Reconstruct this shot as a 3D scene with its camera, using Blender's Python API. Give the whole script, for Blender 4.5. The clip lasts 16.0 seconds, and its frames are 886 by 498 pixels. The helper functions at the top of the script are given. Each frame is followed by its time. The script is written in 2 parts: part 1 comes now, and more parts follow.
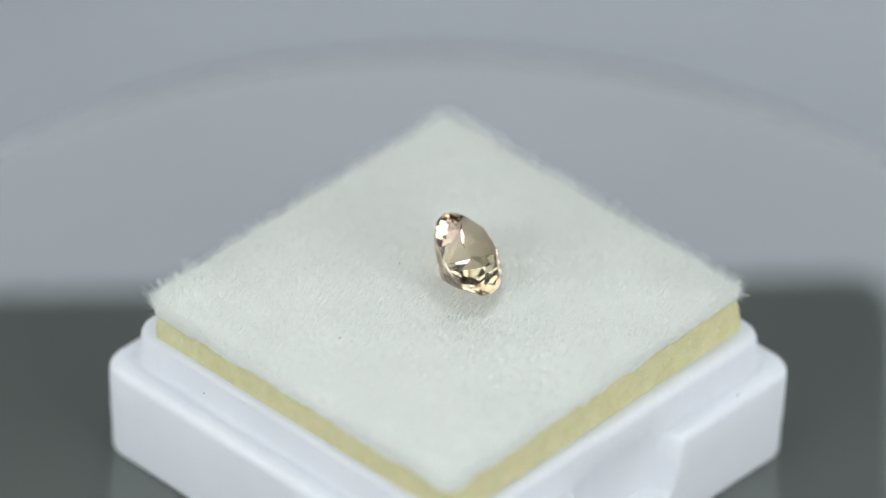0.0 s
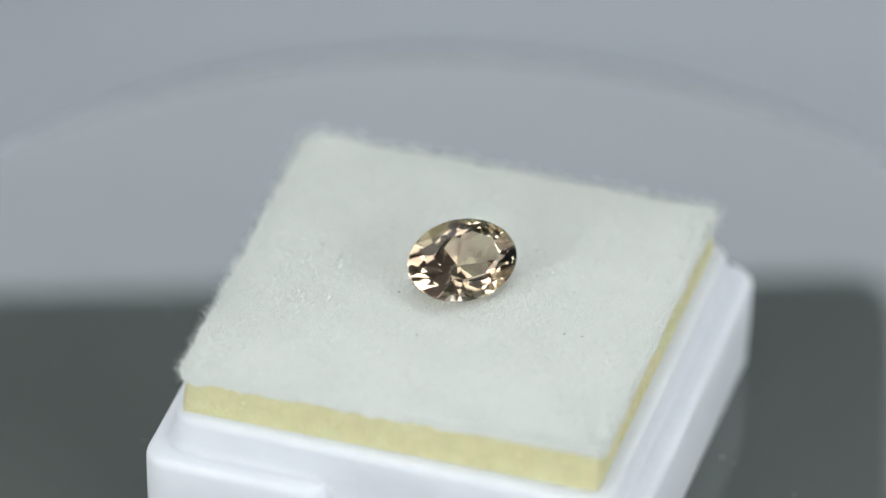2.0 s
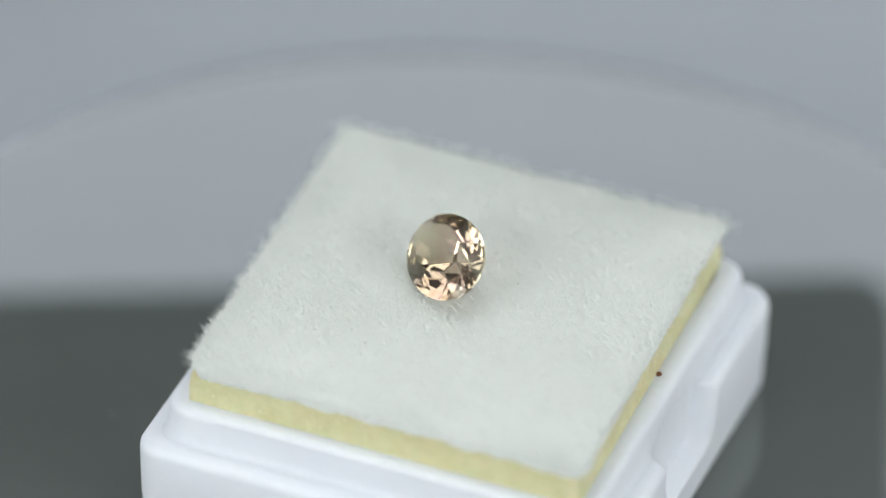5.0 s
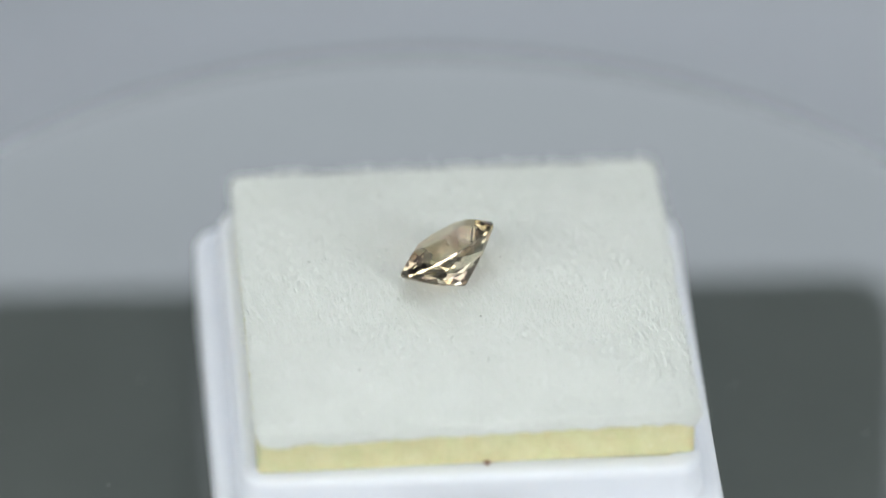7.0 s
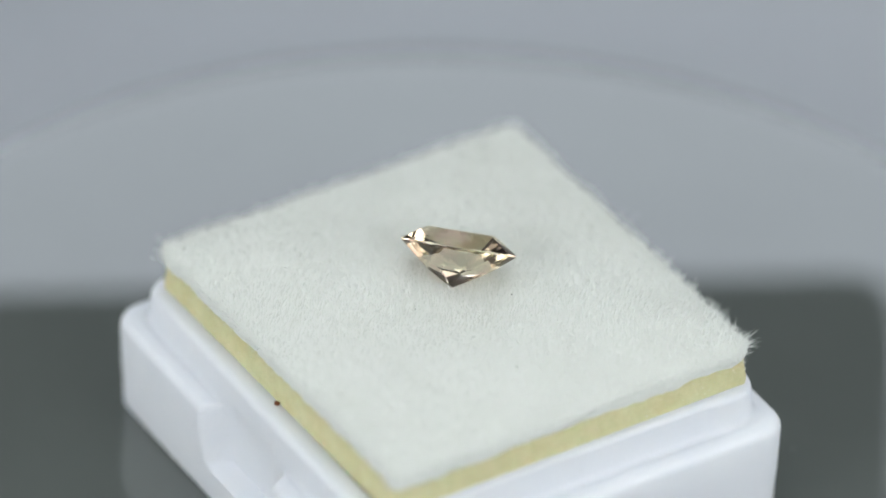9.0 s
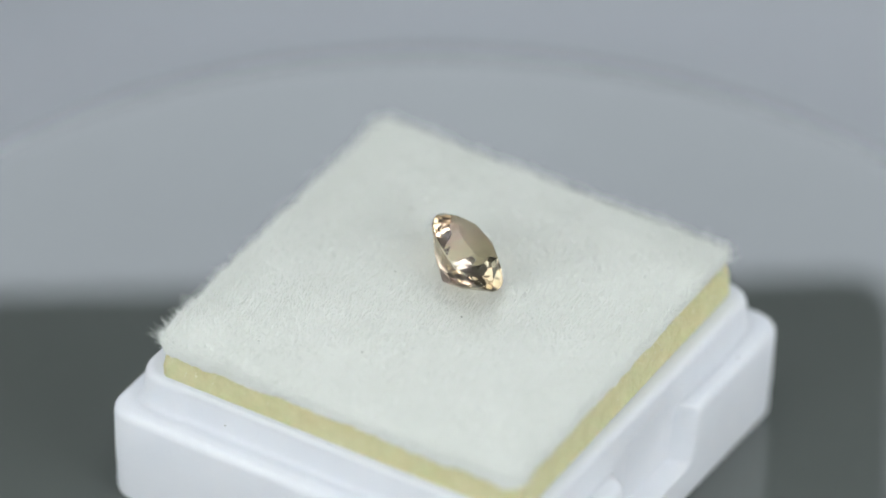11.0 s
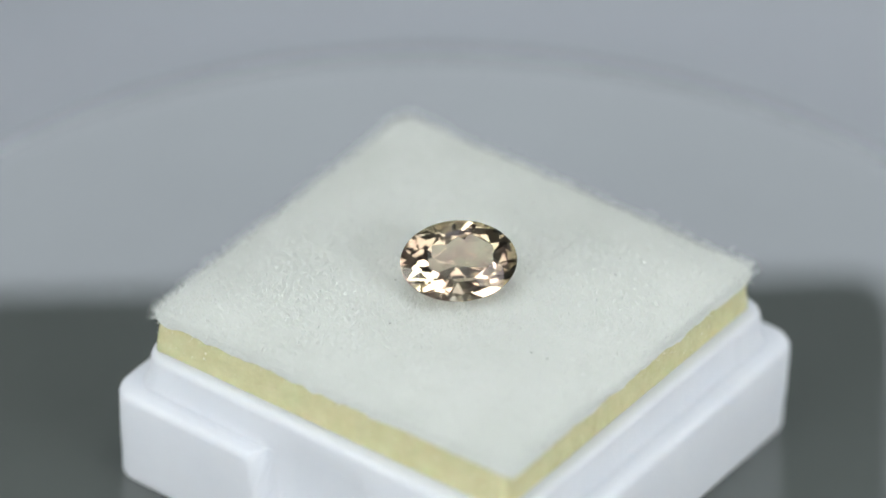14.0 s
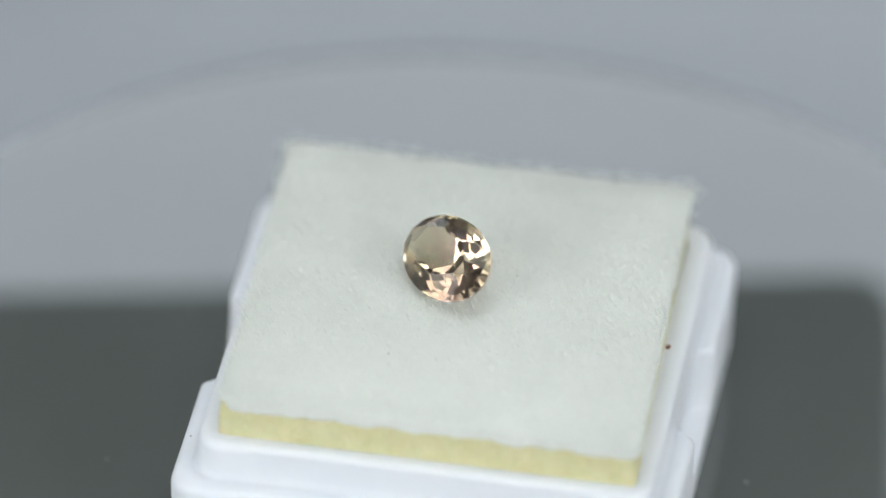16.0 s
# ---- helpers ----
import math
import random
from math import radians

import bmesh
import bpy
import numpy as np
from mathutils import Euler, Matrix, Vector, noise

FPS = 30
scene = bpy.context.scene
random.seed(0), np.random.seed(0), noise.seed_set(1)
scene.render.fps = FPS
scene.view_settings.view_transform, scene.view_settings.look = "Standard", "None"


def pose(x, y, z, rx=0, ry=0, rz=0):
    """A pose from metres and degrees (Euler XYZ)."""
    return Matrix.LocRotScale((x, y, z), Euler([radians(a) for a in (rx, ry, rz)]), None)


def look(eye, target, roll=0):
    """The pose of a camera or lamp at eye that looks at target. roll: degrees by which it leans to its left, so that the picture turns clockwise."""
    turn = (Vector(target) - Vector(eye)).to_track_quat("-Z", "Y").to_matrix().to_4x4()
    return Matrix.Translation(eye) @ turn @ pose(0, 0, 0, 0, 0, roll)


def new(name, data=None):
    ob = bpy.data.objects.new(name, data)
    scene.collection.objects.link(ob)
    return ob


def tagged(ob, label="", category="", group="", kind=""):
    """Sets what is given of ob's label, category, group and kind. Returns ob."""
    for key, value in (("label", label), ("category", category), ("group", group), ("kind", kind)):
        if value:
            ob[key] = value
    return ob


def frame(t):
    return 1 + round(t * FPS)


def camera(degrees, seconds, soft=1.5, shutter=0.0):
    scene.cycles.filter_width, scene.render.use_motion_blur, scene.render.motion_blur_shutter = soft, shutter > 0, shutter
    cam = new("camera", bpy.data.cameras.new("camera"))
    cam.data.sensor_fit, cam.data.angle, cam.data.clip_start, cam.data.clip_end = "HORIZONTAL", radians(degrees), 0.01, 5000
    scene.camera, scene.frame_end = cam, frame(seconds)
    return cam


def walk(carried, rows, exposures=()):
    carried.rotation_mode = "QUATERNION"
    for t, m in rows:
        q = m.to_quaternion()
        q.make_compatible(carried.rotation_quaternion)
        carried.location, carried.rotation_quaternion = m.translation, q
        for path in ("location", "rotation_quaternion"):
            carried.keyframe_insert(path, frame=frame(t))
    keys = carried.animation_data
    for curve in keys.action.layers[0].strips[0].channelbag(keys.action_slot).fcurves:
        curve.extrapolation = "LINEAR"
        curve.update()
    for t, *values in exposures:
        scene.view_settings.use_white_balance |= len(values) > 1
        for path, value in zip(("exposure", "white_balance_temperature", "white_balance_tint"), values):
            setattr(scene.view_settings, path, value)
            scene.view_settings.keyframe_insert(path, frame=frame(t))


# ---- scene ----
# Lengths below are in millimetres, K brings them to metres. The turntable's axis is x = y = 0, its top is z = 0.
K = 0.001
FLOOR = -13.0     # the table under the turntable
SECONDS = 16.0
cam = camera(7.028, SECONDS, soft=1.5)
cam.data.dof.use_dof = True
cam.data.dof.focus_distance = 0.4972
cam.data.dof.aperture_fstop = 11.5
EYE = pose(0.0, -397.09 * K, 317.85 * K, 52.898, -1.1916, 1.0353)
walk(cam, [(0.0, EYE), (SECONDS, EYE)])

# ---- light ----
world = bpy.data.worlds.new("studio_air")
scene.world = world
world.use_nodes = True
world.node_tree.nodes["Background"].inputs[0].default_value = (0.5, 0.55, 0.6, 1)
world.node_tree.nodes["Background"].inputs[1].default_value = 0.1
PANEL_LIGHT = 2.5      # the unseen panel added behind the turntable for the platter to mirror
SOFTBOX_LIGHT = 4.95    # the two softboxes in front
# unseen overhead softbox, added to brighten the pad and ledge
TOP_LIGHT = 1.68
scene.view_settings.exposure = 0.14


# ---- materials ----
def material(name, base, rough=0.5, metal=0.0):
    m = bpy.data.materials.new(name)
    m.use_nodes = True
    b = m.node_tree.nodes["Principled BSDF"]
    b.inputs["Base Color"].default_value = (*base, 1)
    b.inputs["Roughness"].default_value = rough
    b.inputs["Metallic"].default_value = metal
    return m, m.node_tree, b


def noisy(tree, scale, detail=4.0, rough=0.6):
    co = tree.nodes.new("ShaderNodeTexCoord")
    n = tree.nodes.new("ShaderNodeTexNoise")
    n.inputs["Scale"].default_value = scale
    n.inputs["Detail"].default_value = detail
    n.inputs["Roughness"].default_value = rough
    tree.links.new(co.outputs["Object"], n.inputs["Vector"])
    return n


def ramp(tree, source, stops):
    r = tree.nodes.new("ShaderNodeValToRGB")
    e = r.color_ramp.elements
    while len(e) < len(stops):
        e.new(0.5)
    for k, (p, c) in enumerate(stops):
        e[k].position = p
        e[k].color = (*c, 1)
    tree.links.new(source, r.inputs[0])
    return r


def bumped(tree, b, source, strength, distance):
    n = tree.nodes.new("ShaderNodeBump")
    n.inputs["Strength"].default_value = strength
    n.inputs["Distance"].default_value = distance
    tree.links.new(source, n.inputs["Height"])
    tree.links.new(n.outputs["Normal"], b.inputs["Normal"])
    return n


def mat_plastic():
    m, t, b = material("white_plastic", (0.80, 0.82, 0.88), 0.48)
    n = noisy(t, 180.0, 3.0)
    r = ramp(t, n.outputs["Fac"], [(0.3, (0.755, 0.78, 0.835)), (0.7, (0.79, 0.812, 0.86))])
    t.links.new(r.outputs[0], b.inputs["Base Color"])
    b.inputs["Specular IOR Level"].default_value = 0.35
    b.inputs["Subsurface Weight"].default_value = 0.5
    b.inputs["Subsurface Radius"].default_value = (1.0, 0.95, 0.9)
    b.inputs["Subsurface Scale"].default_value = 0.0015
    f = noisy(t, 900.0, 4.0)
    bumped(t, b, f.outputs["Fac"], 0.15, 0.0002)
    return m


def mat_pile(name, low, high, through_light):
    m, t, b = material(name, high, 0.9)
    n = noisy(t, 260.0, 6.0, 0.65)
    r = ramp(t, n.outputs["Fac"], [(0.3, low), (0.7, high)])
    t.links.new(r.outputs[0], b.inputs["Base Color"])
    b.inputs["Sheen Weight"].default_value = 0.15
    b.inputs["Specular IOR Level"].default_value = 0.15
    f = noisy(t, 1300.0, 6.0, 0.7)
    bumped(t, b, f.outputs["Fac"], 0.25, 0.0003)
    # thin fibres let light through
    tr = t.nodes.new("ShaderNodeBsdfTranslucent")
    t.links.new(r.outputs[0], tr.inputs[0])
    mix = t.nodes.new("ShaderNodeMixShader")
    mix.inputs[0].default_value = through_light
    t.links.new(b.outputs[0], mix.inputs[1])
    t.links.new(tr.outputs[0], mix.inputs[2])
    t.links.new(mix.outputs[0], t.nodes["Material Output"].inputs[0])
    return m


def mat_foam():
    m, t, b = material("yellow_foam", (0.66, 0.60, 0.30), 0.75)
    n = noisy(t, 700.0, 6.0, 0.7)
    r = ramp(t, n.outputs["Fac"], [(0.3, (0.60, 0.57, 0.31)), (0.5, (0.66, 0.63, 0.368)), (0.75, (0.73, 0.70, 0.445))])
    t.links.new(r.outputs[0], b.inputs["Base Color"])
    co = t.nodes.new("ShaderNodeTexCoord")
    v = t.nodes.new("ShaderNodeTexVoronoi")
    v.inputs["Scale"].default_value = 2600.0
    t.links.new(co.outputs["Object"], v.inputs["Vector"])
    bumped(t, b, v.outputs["Distance"], 0.4, 0.0002)
    b.inputs["Subsurface Weight"].default_value = 0.2
    b.inputs["Subsurface Scale"].default_value = 0.001
    return m


def mat_platter():
    m, t, b = material("black_gloss", (0.05, 0.053, 0.052), 0.06)
    n = noisy(t, 60.0, 5.0)
    r = ramp(t, n.outputs["Fac"], [(0.3, (0.103, 0.115, 0.110)), (0.7, (0.111, 0.123, 0.118))])
    t.links.new(r.outputs[0], b.inputs["Base Color"])
    rr = ramp(t, n.outputs["Fac"], [(0.3, (0.004, 0.004, 0.004)), (0.7, (0.009, 0.009, 0.009))])
    t.links.new(rr.outputs[0], b.inputs["Roughness"])
    b.inputs["IOR"].default_value = 1.75
    return m


def mat_plain(name, low, high, rough, scale=40.0):
    m, t, b = material(name, high, rough)
    n = noisy(t, scale, 5.0)
    r = ramp(t, n.outputs["Fac"], [(0.3, low), (0.7, high)])
    t.links.new(r.outputs[0], b.inputs["Base Color"])
    bumped(t, b, noisy(t, scale * 12, 4.0).outputs["Fac"], 0.1, 0.0005)
    return m


def mat_glow(name, base, strength):
    m = bpy.data.materials.new(name)
    m.use_nodes = True
    t = m.node_tree
    t.nodes.remove(t.nodes["Principled BSDF"])
    e = t.nodes.new("ShaderNodeEmission")
    e.inputs[0].default_value = (*base, 1)
    e.inputs[1].default_value = strength
    t.links.new(e.outputs[0], t.nodes["Material Output"].inputs[0])
    return m


def mat_gem():
    m = bpy.data.materials.new("champagne_crystal")
    m.use_nodes = True
    t = m.node_tree
    t.nodes.remove(t.nodes["Principled BSDF"])
    g = t.nodes.new("ShaderNodeBsdfGlass")
    g.inputs["Roughness"].default_value = 0.0
    g.inputs["IOR"].default_value = 1.62
    n = noisy(t, 520.0, 2.0)
    r = ramp(t, n.outputs["Fac"], [(0.34, (0.925, 0.91, 0.815)), (0.5, (0.932, 0.88, 0.795)), (0.66, (0.908, 0.785, 0.75))])
    t.links.new(r.outputs[0], g.inputs["Color"])
    t.links.new(g.outputs[0], t.nodes["Material Output"].inputs[0])
    return m


PLASTIC = mat_plastic()
FABRIC = mat_pile("white_velour", (0.868, 0.888, 0.852), (0.90, 0.92, 0.888), 0.15)
FIBRE = mat_pile("white_fibre", (0.905, 0.92, 0.897), (0.942, 0.957, 0.937), 0.42)
FOAM = mat_foam()
PLATTER = mat_platter()
GEM = mat_gem()
TABLE = mat_plain("pale_grey_table", (0.313, 0.328, 0.348), (0.336, 0.351, 0.371), 0.6, 6.0)
WALL = mat_plain("surround_fill_white", (0.68, 0.69, 0.705), (0.72, 0.73, 0.745), 0.8, 3.0)
DARK = mat_plain("dark_housing", (0.020, 0.021, 0.022), (0.028, 0.029, 0.030), 0.5, 30.0)
SPECK = mat_plain("dark_lint", (0.26, 0.26, 0.25), (0.36, 0.36, 0.34), 0.9, 900.0)
CHIP = mat_plain("rusty_grain", (0.10, 0.028, 0.012), (0.22, 0.07, 0.03), 0.6, 900.0)
DUST = mat_plain("grey_dust", (0.30, 0.32, 0.33), (0.42, 0.44, 0.45), 0.9, 900.0)
GLINT = mat_plain("pale_glint_fleck", (0.84, 0.81, 0.62), (0.95, 0.94, 0.86), 0.12, 800.0)
PANEL_GLOW = mat_glow("panel_glow", (0.88, 0.96, 1.07), PANEL_LIGHT)
SOFT_GLOW = mat_glow("softbox_glow", (0.965, 1.0, 1.0), SOFTBOX_LIGHT)
TOP_GLOW = mat_glow("overhead_glow", (0.955, 1.0, 1.0), TOP_LIGHT)


# ---- mesh helpers ----
def part(name, bm, mat, parent=None, label="", smooth=0.0):
    me = bpy.data.meshes.new(name)
    bmesh.ops.recalc_face_normals(bm, faces=bm.faces[:])
    bm.to_mesh(me)
    bm.free()
    me.materials.append(mat)
    if smooth:
        me.polygons.foreach_set("use_smooth", [True] * len(me.polygons))
        me.set_sharp_from_angle(angle=radians(smooth))
    ob = new(name, me)
    if parent:
        ob.parent = parent
    if label:
        ob["label"] = label
    return ob


def thing(name, label, category, group="", kind=""):
    return tagged(new(name), label, category, group, kind)


def rounded_square(half_x, half_y, r, n_side=28, n_arc=7):
    """Points round a rounded square, anticlockwise, with evenly cut sides."""
    pts = []
    for k, (sx, sy) in enumerate(((1, 1), (-1, 1), (-1, -1), (1, -1))):
        cx, cy = sx * (half_x - r), sy * (half_y - r)
        for j in range(n_arc + 1):
            a = radians(90 * k + 90 * j / n_arc)
            pts.append((cx + r * math.cos(a), cy + r * math.sin(a)))
        nx, ny = ((-1, 1), (-1, -1), (1, -1), (1, 1))[k]
        a = radians(90 * (k + 1))
        end = (nx * (half_x - r) + r * math.cos(a), ny * (half_y - r) + r * math.sin(a))
        x0, y0 = pts[-1]
        for j in range(1, n_side):
            pts.append((x0 + (end[0] - x0) * j / n_side, y0 + (end[1] - y0) * j / n_side))
    return pts


def loft(rings, cap_first=True, cap_last=True):
    """A bmesh skin over rings of equally many points."""
    bm = bmesh.new()
    loops = [[bm.verts.new(Vector(p) * K) for p in ring] for ring in rings]
    n = len(loops[0])
    for a, b in zip(loops, loops[1:]):
        for j in range(n):
            bm.faces.new((a[j], a[(j + 1) % n], b[(j + 1) % n], b[j]))
    if cap_first:
        bm.faces.new(loops[0][::-1])
    if cap_last:
        bm.faces.new(loops[-1])
    return bm


def turned(profile, n=96):
    """A body of revolution from (radius, z) pairs."""
    return loft([[(r * math.cos(2 * math.pi * j / n), r * math.sin(2 * math.pi * j / n), z) for j in range(n)] for r, z in profile])


def slab(x0, x1, y0, y1, z0, z1, bevel=0.0):
    bm = bmesh.new()
    bmesh.ops.create_cube(bm, size=1.0)
    for v in bm.verts:
        v.co = Vector(((x0 + x1) / 2 + v.co.x * (x1 - x0), (y0 + y1) / 2 + v.co.y * (y1 - y0), (z0 + z1) / 2 + v.co.z * (z1 - z0))) * K
    if bevel:
        bmesh.ops.bevel(bm, geom=bm.edges[:], offset=bevel * K, segments=3, affect="EDGES", profile=0.5)
    return bm


# ---- the studio ----
def studio():
    tagged(part("table", slab(-900, 900, -900, 900, -40, FLOOR), TABLE), "smooth pale grey table top under the turntable", "table", kind="structure")
    # Walls and ceiling are added out of view; their tone fills the gemstone's darks.
    for name, box in (("wall_north", (-900, 900, 900, 930, -60, 1300)), ("wall_south", (-900, 900, -930, -900, -60, 1300)),
                      ("wall_east", (900, 930, -900, 900, -60, 1300)), ("wall_west", (-930, -900, -900, 900, -60, 1300)),
                      ("ceiling", (-930, 930, -930, 930, 1300, 1330))):
        tagged(part(name, slab(*box), WALL), "unseen plain off-white surround added for fill light", name.split("_")[0], kind="structure")


def softbox(m, w, h, glow, label):
    """A shallow dark housing with a glowing cloth front that faces its own -z."""
    ob = thing("softbox", label, "studio light", "studio lights")
    part("diffuser", slab(-w / 2, w / 2, -h / 2, h / 2, -2, 2, 1.0), glow, ob, "glowing white diffuser cloth")
    bm = slab(-w / 2 - 12, w / 2 + 12, -h / 2 - 12, h / 2 + 12, 4, 60, 6.0)
    part("housing", bm, DARK, ob, "black fabric housing")
    for x0, x1, y0, y1 in ((-w / 2 - 12, -w / 2 - 1, -h / 2 - 12, h / 2 + 12), (w / 2 + 1, w / 2 + 12, -h / 2 - 12, h / 2 + 12),
                           (-w / 2 - 1, w / 2 + 1, -h / 2 - 12, -h / 2 - 1), (-w / 2 - 1, w / 2 + 1, h / 2 + 1, h / 2 + 12)):
        part("rim", slab(x0, x1, y0, y1, -6, 4, 1.5), DARK, ob, "black rim")
    c = m.translation / K
    if c.z < 500:
        bm = slab(c.x * 1.12 - 8, c.x * 1.12 + 8, c.y * 1.12 - 8, c.y * 1.12 + 8, FLOOR, c.z + 20, 2.0)
        foot = slab(c.x * 1.12 - 60, c.x * 1.12 + 60, c.y * 1.12 - 60, c.y * 1.12 + 60, FLOOR, FLOOR + 10, 3.0)
        foot.transform(m.inverted())
        part("stand_foot", foot, DARK, ob, "flat black foot")
    else:
        bm = slab(c.x - 8, c.x + 8, c.y - 8, c.y + 8, c.z + 50, 1300, 2.0)
    bm.transform(m.inverted())
    part("pole", bm, DARK, ob, "black pole")
    ob.matrix_basis = m
    return ob


def reflected_panel():
    # An unseen glowing panel, added to give the platter its pale blue-grey reflection.
    ob = thing("reflected_panel", "unseen upright glowing panel added to be mirrored in the platter", "studio light", "studio lights")
    part("diffuser", slab(-78, 78, 158, 162, 42, 190, 1.0), PANEL_GLOW, ob, "glowing white diffuser")
    part("back", slab(-84, 84, 163, 175, FLOOR, 196, 3.0), DARK, ob, "dark grey back")
    part("foot", slab(-60, 60, 140, 200, FLOOR, FLOOR + 6, 2.0), DARK, ob, "flat dark foot")


def flag_panel():
    """An unseen dark rounded board, added before the glowing panel to show in the platter's gloss."""
    ob = thing("unseen_board", "unseen dark grey board with rounded corners, added for its reflection in the platter", "board")
    a = radians(-3.6)
    rows = []
    for y in (54, 52):
        rows.append([(34.7 + (x - 45) * math.cos(a) - (z + 16) * math.sin(a), y, 24.4 + (x - 45) * math.sin(a) + (z + 16) * math.cos(a))
                     for x, z in rounded_square(45, 16, 4.0, 6, 6)])
    part("board", loft(rows), DARK, ob)
    part("post", slab(-53, -49, 54, 58, FLOOR, 54, 1.0), DARK, ob, "thin dark post")


# ---- the turntable and what turns on it ----
def angle(t):
    return 45.0 + 1.875 - 31.616 * t


def spin(t):
    return pose(0, 0, 0, 0, 0, angle(t))


OFF = (-0.10, 0.283)     # the box stands a hair off the axis
RIM, LEDGE, PAD = 10.5, 7.6, 14.0


def turntable():
    ob = thing("turntable", "round glossy black motorised display turntable", "turntable")
    part("base", turned([(30, FLOOR), (40, FLOOR), (41, FLOOR + 0.5), (41, -8.6), (40.5, -7.6), (30, -7.6)], 72), DARK, ob, "dark plastic base", 40)
    return ob


def platter():
    ob = thing("platter", "glossy black round turntable platter with dust", "turntable")
    part("disc", turned([(20, -7.5), (47.4, -7.5), (48.2, -7.2), (48.5, -6.6), (48.5, -0.5), (48.47, -0.15), (48.4, -0.04), (48.3, 0), (47.0, 0), (20, 0)], 160), PLATTER, ob, "", 40)
    rng = random.Random(4)
    spots = [(24.3, 2.8), (-29.5, -0.2), (19.4, 4.9), (18.4, 5.2), (-20.7, -6.2), (-0.4, 21.0), (21.5, -9.0), (-24.0, 8.5), (6.0, -23.5), (-12.0, -21.0)]
    for x, y in spots:
        bm = bmesh.new()
        bmesh.ops.create_icosphere(bm, subdivisions=1, radius=1.0)
        s = rng.uniform(0.05, 0.11)
        for v in bm.verts:
            v.co = Vector((x + v.co.x * s * rng.uniform(0.6, 1.5), y + v.co.y * s * rng.uniform(0.6, 1.5), 0.03 + v.co.z * 0.04)) * K
        part("dust_speck", bm, DUST, ob, "grey dust")
    return ob


def ease(f):
    f = min(1.0, max(0.0, f))
    return f * f * (3 - 2 * f)


NOTCH_FLOOR = 3.1     # the finger notches in two opposite sides are open above this height
NOTCHES = {-1: (-5.1, 5.5), 1: (-5.4, 4.9)}     # where each begins and ends, by the sign of its side


def box_ring(half, r, z):
    half *= 0.996
    ring = []
    drop = min(1.0, max(0.0, (LEDGE - z) / (LEDGE - NOTCH_FLOOR)))
    cut = ease((z - NOTCH_FLOOR + 0.3) / 0.6)
    band = ease((z - LEDGE) / 0.3) * ease((RIM - 0.2 - z) / 0.5)
    for x, y in rounded_square(half, half, r, 84, 8):
        if abs(y) > 14.5:
            # the finger notch, with leaning ends and a shallow panel in its back
            x0, x1 = NOTCHES[1 if y > 0 else -1]
            f = ease((x - x0 - 1.0 * drop) / 0.9) * ease((x1 - 1.0 * drop - x) / 0.9) * cut
            if abs(y) > 15.85:
                y += (math.copysign(15.85, y) - y) * f
            p = ease((x - x0 - 2.4) / 0.4) * ease((x1 - 1.8 - x) / 0.4) * cut * ease((LEDGE + 1.1 - z) / 0.3)
            y -= math.copysign(0.13 * p, y)
        if abs(x) > 14.5:
            # the snap recess in the collar of the other two sides
            x -= math.copysign(0.13 * band * ease((12.0 - abs(y)) / 0.5), x)
        ring.append((x + OFF[0] + 0.07, y + OFF[1] + 0.15, z))
    return ring


def gem_box():
    ob = thing("gem_box", "stepped white plastic gem box base with finger notches, lid off", "box")
    n = NOTCH_FLOOR
    tray = [(17.0, 1.75, 0.0), (17.15, 1.8, 0.06), (17.22, 1.85, 0.25), (17.25, 1.9, 0.8), (17.27, 1.9, 2.4), (17.31, 1.9, n - 0.32), (17.31, 1.9, n - 0.15), (17.32, 1.9, n),
            (17.32, 1.9, n + 0.15), (17.33, 1.9, n + 0.32), (17.36, 1.92, n + 1.6), (17.40, 1.95, LEDGE - 0.75), (17.35, 1.9, LEDGE - 0.45),
            (17.22, 1.85, LEDGE - 0.2), (17.0, 1.75, LEDGE - 0.05), (16.75, 1.7, LEDGE), (16.45, 1.75, LEDGE + 0.02), (16.22, 1.8, LEDGE + 0.10)]
    collar = [tray[-1], (16.06, 1.85, LEDGE + 0.22), (15.96, 1.9, LEDGE + 0.4), (15.90, 1.9, LEDGE + 0.65), (15.87, 1.9, LEDGE + 0.85), (15.85, 1.9, LEDGE + 1.1),
              (15.81, 1.9, RIM - 0.85), (15.80, 1.9, RIM - 0.7), (15.79, 1.9, RIM - 0.55), (15.70, 1.85, RIM - 0.3), (15.52, 1.75, RIM - 0.1), (15.25, 1.6, RIM), (14.6, 1.2, RIM),
              (14.1, 0.8, RIM - 0.05), (14.05, 0.7, 1.5)]
    part("tray", loft([box_ring(*p) for p in tray], cap_last=False), PLASTIC, ob, "", 50)
    part("collar", loft([box_ring(*p) for p in collar], cap_first=False), PLASTIC, ob, "", 50)
    return ob


def pad_height(x, y):
    """The top of the pad: a soft low cushion that falls off towards its cut edges."""
    e = min(1.0, max(abs(x), abs(y)) / 14.9)
    h = 0.92 * (1 - e ** 3) - 0.25 * max(0.0, (e - 0.96) / 0.04) ** 2
    h += 0.10 * noise.noise(Vector((x * 0.35, y * 0.35, 3.1))) + 0.05 * noise.noise(Vector((x * 1.1, y * 1.1, 8.4)))
    return PAD + h - 0.08


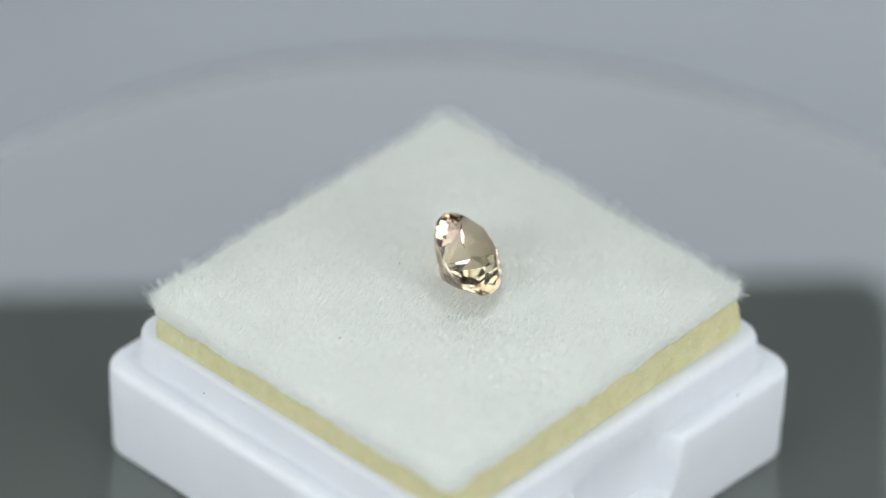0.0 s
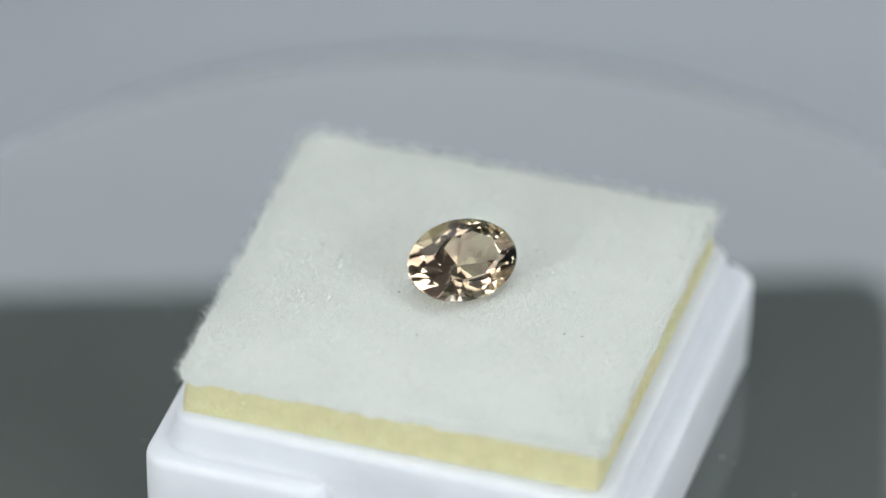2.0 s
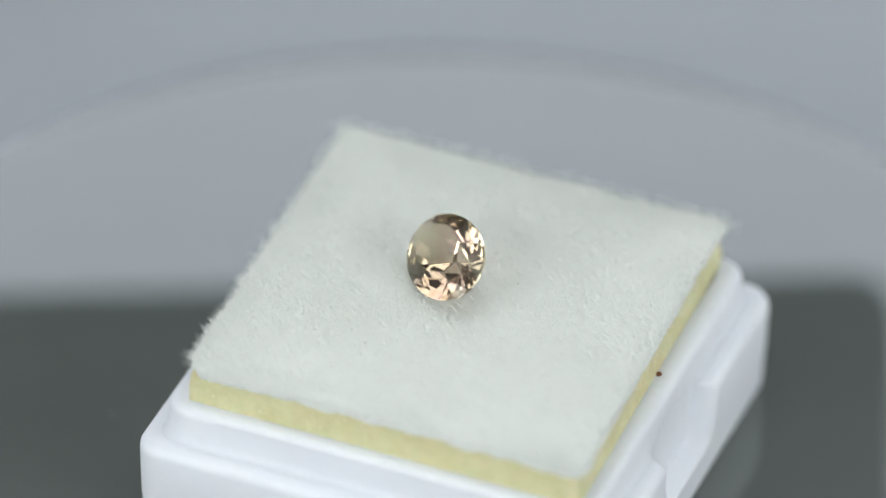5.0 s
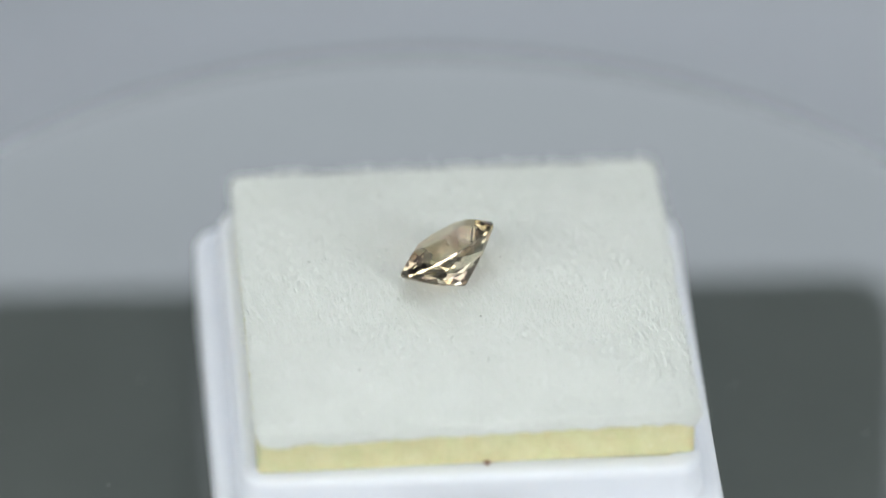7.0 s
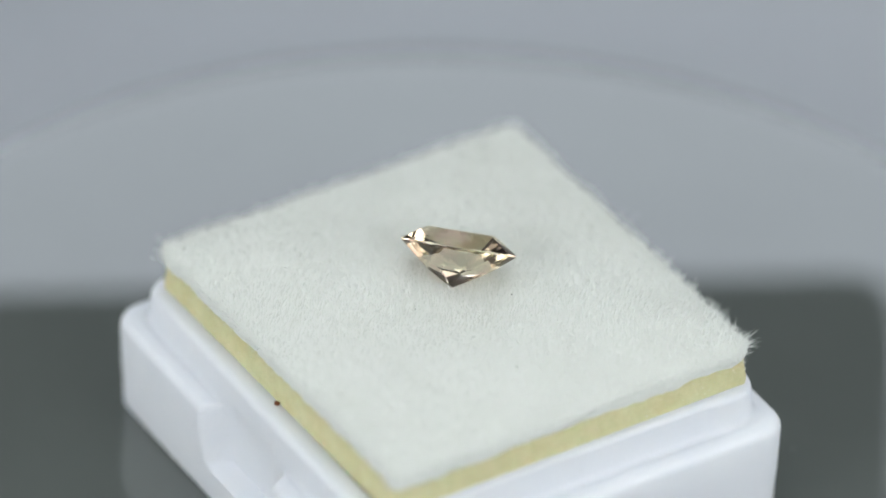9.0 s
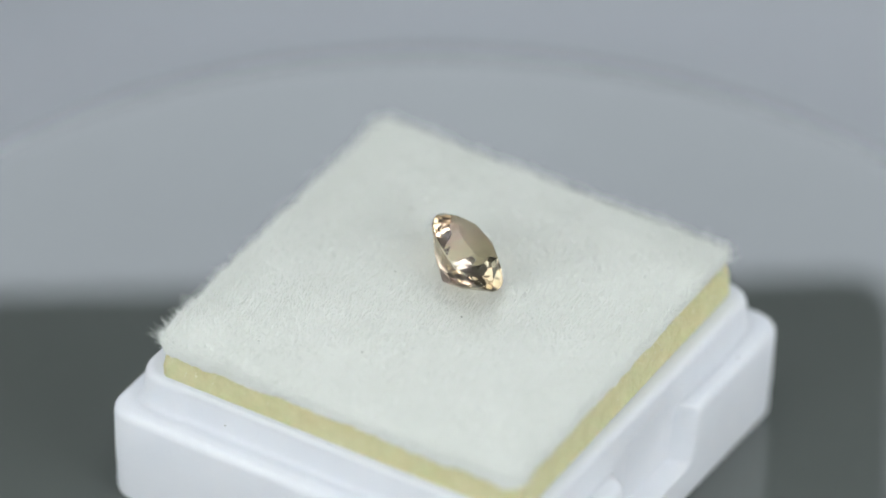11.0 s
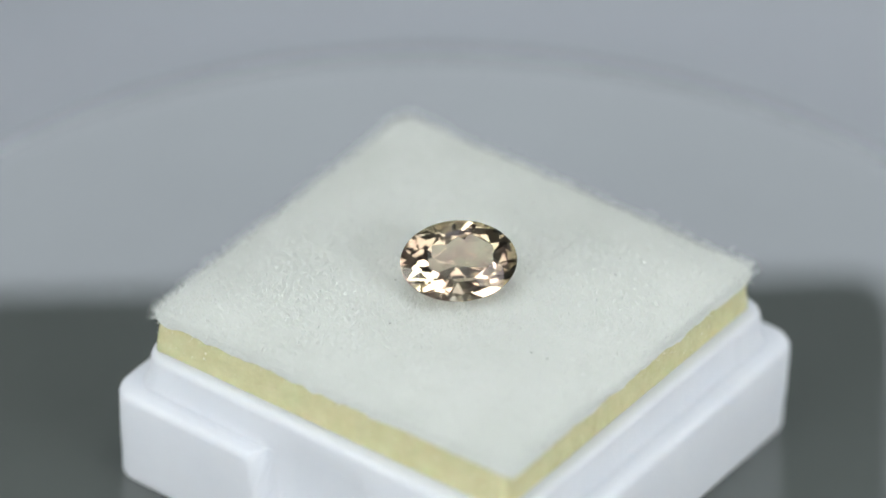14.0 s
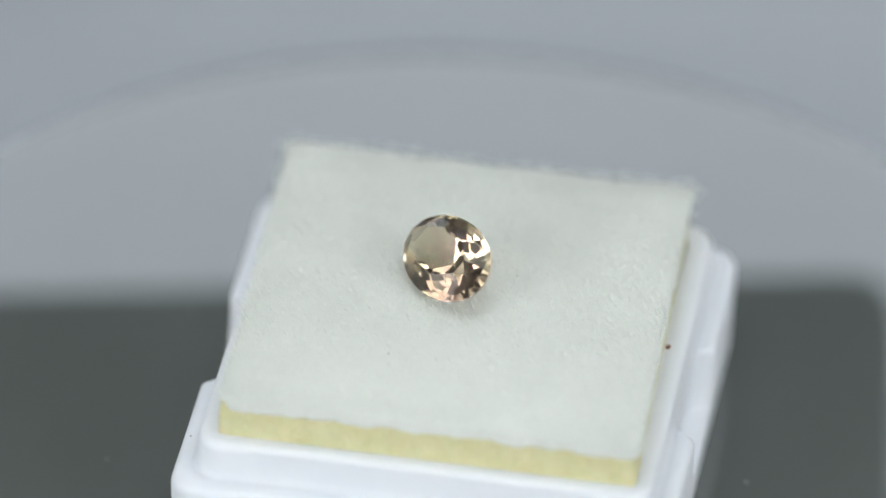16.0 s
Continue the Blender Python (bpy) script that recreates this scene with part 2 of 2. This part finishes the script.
def quad(u, v, corners):
    """The place at u, v (-1 to 1) in a four-cornered outline: corners at (-,-), (+,-), (+,+), (-,+)."""
    a, b, c, d = corners
    w = ((1 - u) * (1 - v) / 4, (1 + u) * (1 - v) / 4, (1 + u) * (1 + v) / 4, (1 - u) * (1 + v) / 4)
    return tuple(sum(k * p[i] for k, p in zip(w, (a, b, c, d))) for i in (0, 1))


VELOUR_CORNERS = ((-15.05, -14.7), (14.65, -13.8), (14.65, 14.85), (-15.4, 14.0))
FOAM_CORNERS = ((-14.85, -14.75), (14.55, -14.1), (14.6, 14.7), (-15.15, 13.9))


def pad_point(u, v):
    """The pad's uneven cut outline, u and v from -1 to 1."""
    r = 0.05
    cu, cv = max(0.0, abs(u) - 1 + r) / r, max(0.0, abs(v) - 1 + r) / r
    u -= math.copysign(r * cu * (1 - math.sqrt(1 - cv * cv / 2)), u)
    v -= math.copysign(r * cv * (1 - math.sqrt(1 - cu * cu / 2)), v)
    x, y = quad(u, v, VELOUR_CORNERS)
    x += u * (0.12 * noise.noise(Vector((v * 7.5, 9.7 if u > 0 else 4.2, 0.3))) + 0.06 * noise.noise(Vector((v * 26, 2.7, u))))
    y += v * (0.12 * noise.noise(Vector((u * 7.5, 6.1 if v > 0 else 1.2, 5.3))) + 0.06 * noise.noise(Vector((u * 26, 8.7, v))))
    return x, y


def velour_pad():
    ob = thing("velour_pad", "white velour pad on pale yellow foam in the gem box", "pad")
    # the foam
    rings = []
    for grow, z in ((0.95, 5.2), (0.95, RIM - 0.2), (1.004, RIM - 0.12), (1.004, RIM + 0.25), (1.003, RIM + 0.7), (1.0, RIM + 1.3), (0.997, RIM + 2.0), (0.985, RIM + 2.6)):
        ring = []
        for x, y in rounded_square(1.0, 1.0, 0.025, 90, 3):
            x, y = quad(x * grow, y * grow, FOAM_CORNERS)
            w = 0.07 * noise.noise(Vector((x * 1.3, y * 1.3, z * 1.6))) + 0.06 * noise.noise(Vector((x * 3.3, y * 3.3, z * 3.0))) if z > RIM else 0
            s = 1 + w / 14.6
            ring.append((x * s + OFF[0], y * s + OFF[1], z))
        rings.append(ring)
    part("foam", loft(rings), FOAM, ob, "pale yellow open-cell foam", 60)
    # glossy flecks coloured near-white as glints in the cut faces, thickest near the corners
    rng = random.Random(8)
    bm = bmesh.new()
    for k in range(420):
        side, w = rng.randrange(4), rng.uniform(-1, 1)
        w = math.copysign(abs(w) ** 0.45, w) * 0.985
        u, v = ((1, w), (-1, w), (w, 1), (w, -1))[side]
        x, y = quad(u * 1.004, v * 1.004, FOAM_CORNERS)
        z, size = rng.uniform(RIM + 0.25, RIM + 2.2), rng.uniform(0.035, 0.095)
        ring = [Vector((x + OFF[0] + rng.uniform(-1, 1) * size, y + OFF[1] + rng.uniform(-1, 1) * size, z + rng.uniform(-1, 1) * size)) * K for j in range(4)]
        vs = [bm.verts.new(p) for p in ring]
        for a, b, c in ((0, 1, 2), (0, 2, 3), (0, 3, 1), (1, 3, 2)):
            bm.faces.new((vs[a], vs[b], vs[c]))
    tagged(part("foam_glint", bm, GLINT, ob, "tiny glossy flecks, near-white to stand for glints in the foam"), kind="stuff")
    # the velour sheet
    bm = bmesh.new()
    n = 90
    grid = []
    for i in range(n + 1):
        row = []
        for j in range(n + 1):
            x, y = pad_point(2 * i / n - 1, 2 * j / n - 1)
            row.append(bm.verts.new(Vector((x + OFF[0], y + OFF[1], pad_height(x, y))) * K))
        grid.append(row)
    for i in range(n):
        for j in range(n):
            bm.faces.new((grid[i][j], grid[i + 1][j], grid[i + 1][j + 1], grid[i][j + 1]))
    rim = [grid[i][0] for i in range(n)] + [grid[n][j] for j in range(n)] + [grid[n - i][n] for i in range(n)] + [grid[0][n - j] for j in range(n)]
    loops = [rim]
    for inset, drop in ((-0.08, 0.2), (-0.10, 0.5), (-0.06, 0.85), (0.06, 1.15), (0.8, 1.2)):
        loop = []
        for v in rim:
            x, y, z = v.co.x / K - OFF[0], v.co.y / K - OFF[1], v.co.z / K
            s = 1 - inset / 14.7
            d = drop * (1 + 0.17 * noise.noise(Vector((x * 0.7, y * 0.7, 1.7))) + 0.14 * noise.noise(Vector((x * 2.4, y * 2.4, 5.7))))
            loop.append(bm.verts.new(Vector((x * s + OFF[0], y * s + OFF[1], z - d)) * K))
        loops.append(loop)
    m = len(rim)
    for a, b in zip(loops, loops[1:]):
        for j in range(m):
            bm.faces.new((a[j], b[j], b[(j + 1) % m], a[(j + 1) % m]))
    part("velour", bm, FABRIC, ob, "white velour face", 60)
    # the pile: single short fibres, longer and wilder at the cut edges
    rng = random.Random(11)
    verts, faces = [], []

    def fibre(x, y, z, dx, dy, dz, wide):
        a = rng.uniform(0, 6.283)
        wx, wy = wide * math.cos(a), wide * math.sin(a)
        k = len(verts)
        bend = rng.uniform(-0.3, 0.3)
        verts.extend(((x - wx, y - wy, z), (x + wx, y + wy, z), (x + dx * 0.5 + wx * 0.8, y + dy * 0.5 + wy * 0.8, z + dz * 0.6),
                      (x + dx * 0.5 - wx * 0.8, y + dy * 0.5 - wy * 0.8, z + dz * 0.6), (x + dx * (1 + bend), y + dy * (1 - bend), z + dz)))
        faces.extend(((k, k + 1, k + 2, k + 3), (k + 3, k + 2, k + 4)))

    for k in range(52000):
        u, v = rng.uniform(-1, 1), rng.uniform(-1, 1)
        x, y = pad_point(u, v)
        if math.hypot(x - 1.0, y + 0.4) < 1.6:
            continue
        lean = Vector((noise.noise(Vector((x * 0.22, y * 0.22, 20))), noise.noise(Vector((x * 0.22, y * 0.22, 40))))) * 0.5 + Vector((0.22, -0.25))
        length = rng.uniform(0.25, 0.65) * (1 + 0.6 * ease((max(abs(u), abs(v)) - 0.9) / 0.1))
        fibre(x + OFF[0], y + OFF[1], pad_height(x, y) - 0.03, (lean.x + rng.uniform(-0.35, 0.35)) * length, (lean.y + rng.uniform(-0.35, 0.35)) * length,
              length * rng.uniform(0.45, 1.0), rng.uniform(0.016, 0.032))
    for k in range(18000):
        side, w = rng.randrange(4), rng.uniform(-1, 1)
        w = math.copysign(abs(w) ** 0.85, w)
        u, v = ((1, w), (-1, w), (w, 1), (w, -1))[side]
        x, y = pad_point(u, v)
        ox, oy = ((1, 0), (-1, 0), (0, 1), (0, -1))[side]
        near = ease((abs(w) - 0.86) / 0.14)
        ox += near * 0.6 * math.copysign(1, x) * abs(oy)
        oy += near * 0.6 * math.copysign(1, y) * abs(ox)
        stray = k % 3 == 0
        length = rng.uniform(0.3, 0.78 + 0.25 * near) if stray else rng.uniform(0.1, 0.4)
        z = pad_height(x, y) - rng.uniform(0.0, 0.8)
        swing = 0.35 if stray else 0.2
        fibre(x + OFF[0], y + OFF[1], z, ox * length * rng.uniform(0.3, 1) + rng.uniform(-swing, swing), oy * length * rng.uniform(0.3, 1) + rng.uniform(-swing, swing),
              rng.uniform(-0.15, (0.85 if stray else 0.5) + 0.2 * near), rng.uniform(0.012, 0.024))
    me = bpy.data.meshes.new("pile")
    me.from_pydata([Vector(p) * K for p in verts], [], faces)
    me.materials.append(FIBRE)
    pile = new("pile", me)
    pile.parent = ob
    tagged(pile, "short white velour fibres", kind="stuff")
    return ob


def clip(faces, normal, d):
    """Cut a convex body, given as rings of points, by the plane normal . p = d and close the cut."""
    kept, rim = [], []
    for ring in faces:
        out = []
        for a, b in zip(ring, ring[1:] + ring[:1]):
            da, db = normal.dot(a) - d, normal.dot(b) - d
            if da <= 1e-9:
                out.append(a)
            if (da < -1e-9 and db > 1e-9) or (da > 1e-9 and db < -1e-9):
                p = a + (b - a) * (da / (da - db))
                out.append(p)
                rim.append(p)
            elif abs(da) <= 1e-9:
                rim.append(a)
        if len(out) > 2:
            kept.append(out)
    if len(rim) > 2:
        mid = sum(rim, Vector()) / len(rim)
        u = normal.orthogonal().normalized()
        w = normal.cross(u)
        rim.sort(key=lambda p: math.atan2((p - mid).dot(w), (p - mid).dot(u)))
        cap = [p for k, p in enumerate(rim) if (p - rim[k - 1]).length > 1e-6]
        if len(cap) > 2:
            kept.append(cap)
    return kept


def gemstone():
    """An oval brilliant, cut plane by plane out of an oval blank; its own z is the axis through the table."""
    n, g, top = 128, 0.034, 0.40
    ring = [(math.cos(2 * math.pi * (k + 0.5) / n), math.sin(2 * math.pi * (k + 0.5) / n)) for k in range(n)]
    a = [Vector((x, y, -1.2)) for x, y in ring]
    b = [Vector((x, y, 0.6)) for x, y in ring]
    faces = [[a[k], a[(k + 1) % n], b[(k + 1) % n], b[k]] for k in range(n)] + [a[::-1], b]
    rng = random.Random(5)
    planes = [(0, 0, 0, top, 1)]
    planes += [(45 * k, 38.5, 1.0, g, 1) for k in range(8)]
    planes += [(22.5 * k + 11.25, 45.0, 0.984, g, 1) for k in range(16)]
    planes += [(45 * k + 22.5, 26.0, 0.61, top, 1) for k in range(8)]
    planes += [(22.5 * k + 11.25, 49.5, 0.984, -g, -1) for k in range(16)]
    planes += [(45 * k, 40.8, 0.0, -1.005, -1) for k in range(8)]
    for az, deg, r, z, way in planes:
        az, deg = radians(az + rng.uniform(-0.7, 0.7)), radians(deg + (rng.uniform(-1.1, 1.1) if deg else 0))
        normal = Vector((math.sin(deg) * math.cos(az), math.sin(deg) * math.sin(az), way * math.cos(deg)))
        faces = clip(faces, normal, normal.dot(Vector((r * math.cos(az), r * math.sin(az), z))))
    bm = bmesh.new()
    for f in faces:
        bm.faces.new([bm.verts.new(Vector((p.x * 4.06, p.y * 2.90, p.z * 2.85)) * K) for p in f])
    bmesh.ops.remove_doubles(bm, verts=bm.verts[:], dist=2e-6)
    bmesh.ops.recalc_face_normals(bm, faces=bm.faces[:])
    ob = part("gemstone", bm, GEM)
    return tagged(ob, "pale peach oval faceted gemstone tilted on the white pad", "gemstone")


GEM_AZ, GEM_TILT = -45.0, 37.0
GEM_REST = pose(0.60 * K, -0.53 * K, (PAD + 3.2) * K, 0, 0, GEM_AZ) @ pose(0, 0, 0, 0, GEM_TILT, 0) @ pose(0, 0, 0, 0, 0, 90)


def grain(name, x, y, z, size, mat, label, seed):
    bm = bmesh.new()
    bmesh.ops.create_icosphere(bm, subdivisions=2, radius=1.0)
    rng = random.Random(seed)
    for v in bm.verts:
        s = 0.7 + 0.5 * rng.random()
        v.co = Vector((x + v.co.x * size[0] * s, y + v.co.y * size[1] * s, z + v.co.z * size[2] * s)) * K
    return tagged(part(name, bm, mat), label, "debris", "specks on the pad" if mat is SPECK else "")


studio()
softbox(look((-368 * K, -330 * K, 200 * K), (0, 0, 0.03)), 340, 300, SOFT_GLOW, "square black softbox with a glowing white front")
softbox(look((368 * K, -330 * K, 200 * K), (0, 0, 0.03)), 340, 300, SOFT_GLOW, "square black softbox with a glowing white front")
# The overhead softbox is an added fill, out of view.
softbox(look((0, 30 * K, 600 * K), (0, 0.03, 0.0)), 560, 560, TOP_GLOW, "large unseen overhead softbox added to brighten the pad")
reflected_panel()
flag_panel()
turntable()
TURNING = [platter(), gem_box(), velour_pad()]
stone = gemstone()
TURNING.append(grain("rusty_grain", -1.03, 14.85, RIM + 0.12, (0.22, 0.2, 0.16), CHIP, "tiny rust-brown grain on the white box rim", 3))
for k, (x, y) in enumerate(((-10.0, 1.0), (8.9, -3.4), (-3.2, -2.8), (10.1, -3.2), (-1.3, 3.8), (-0.6, -6.9), (7.4, 9.1))):
    TURNING.append(grain("lint_speck", x + OFF[0], y + OFF[1], pad_height(x, y) + 0.1, (0.08, 0.04, 0.04), SPECK, "tiny dark lint speck on the white pad", 20 + k))


TURNING.append(grain("lint_speck", 11.7 + OFF[0], -16.6 + OFF[1], LEDGE + 0.03, (0.14, 0.05, 0.04), SPECK, "tiny grey lint speck on the white box ledge", 41))
TURNING.append(grain("lint_speck", -15.85 + OFF[0], 8.3 + OFF[1], RIM - 1.6, (0.04, 0.08, 0.06), SPECK, "tiny grey lint speck on the white box collar", 42))


def motions():
    times = [0.25 * k for k in range(65)]
    for ob in TURNING:
        walk(ob, [(t, spin(t)) for t in times])
    walk(stone, [(t, spin(t) @ GEM_REST) for t in times])


motions()
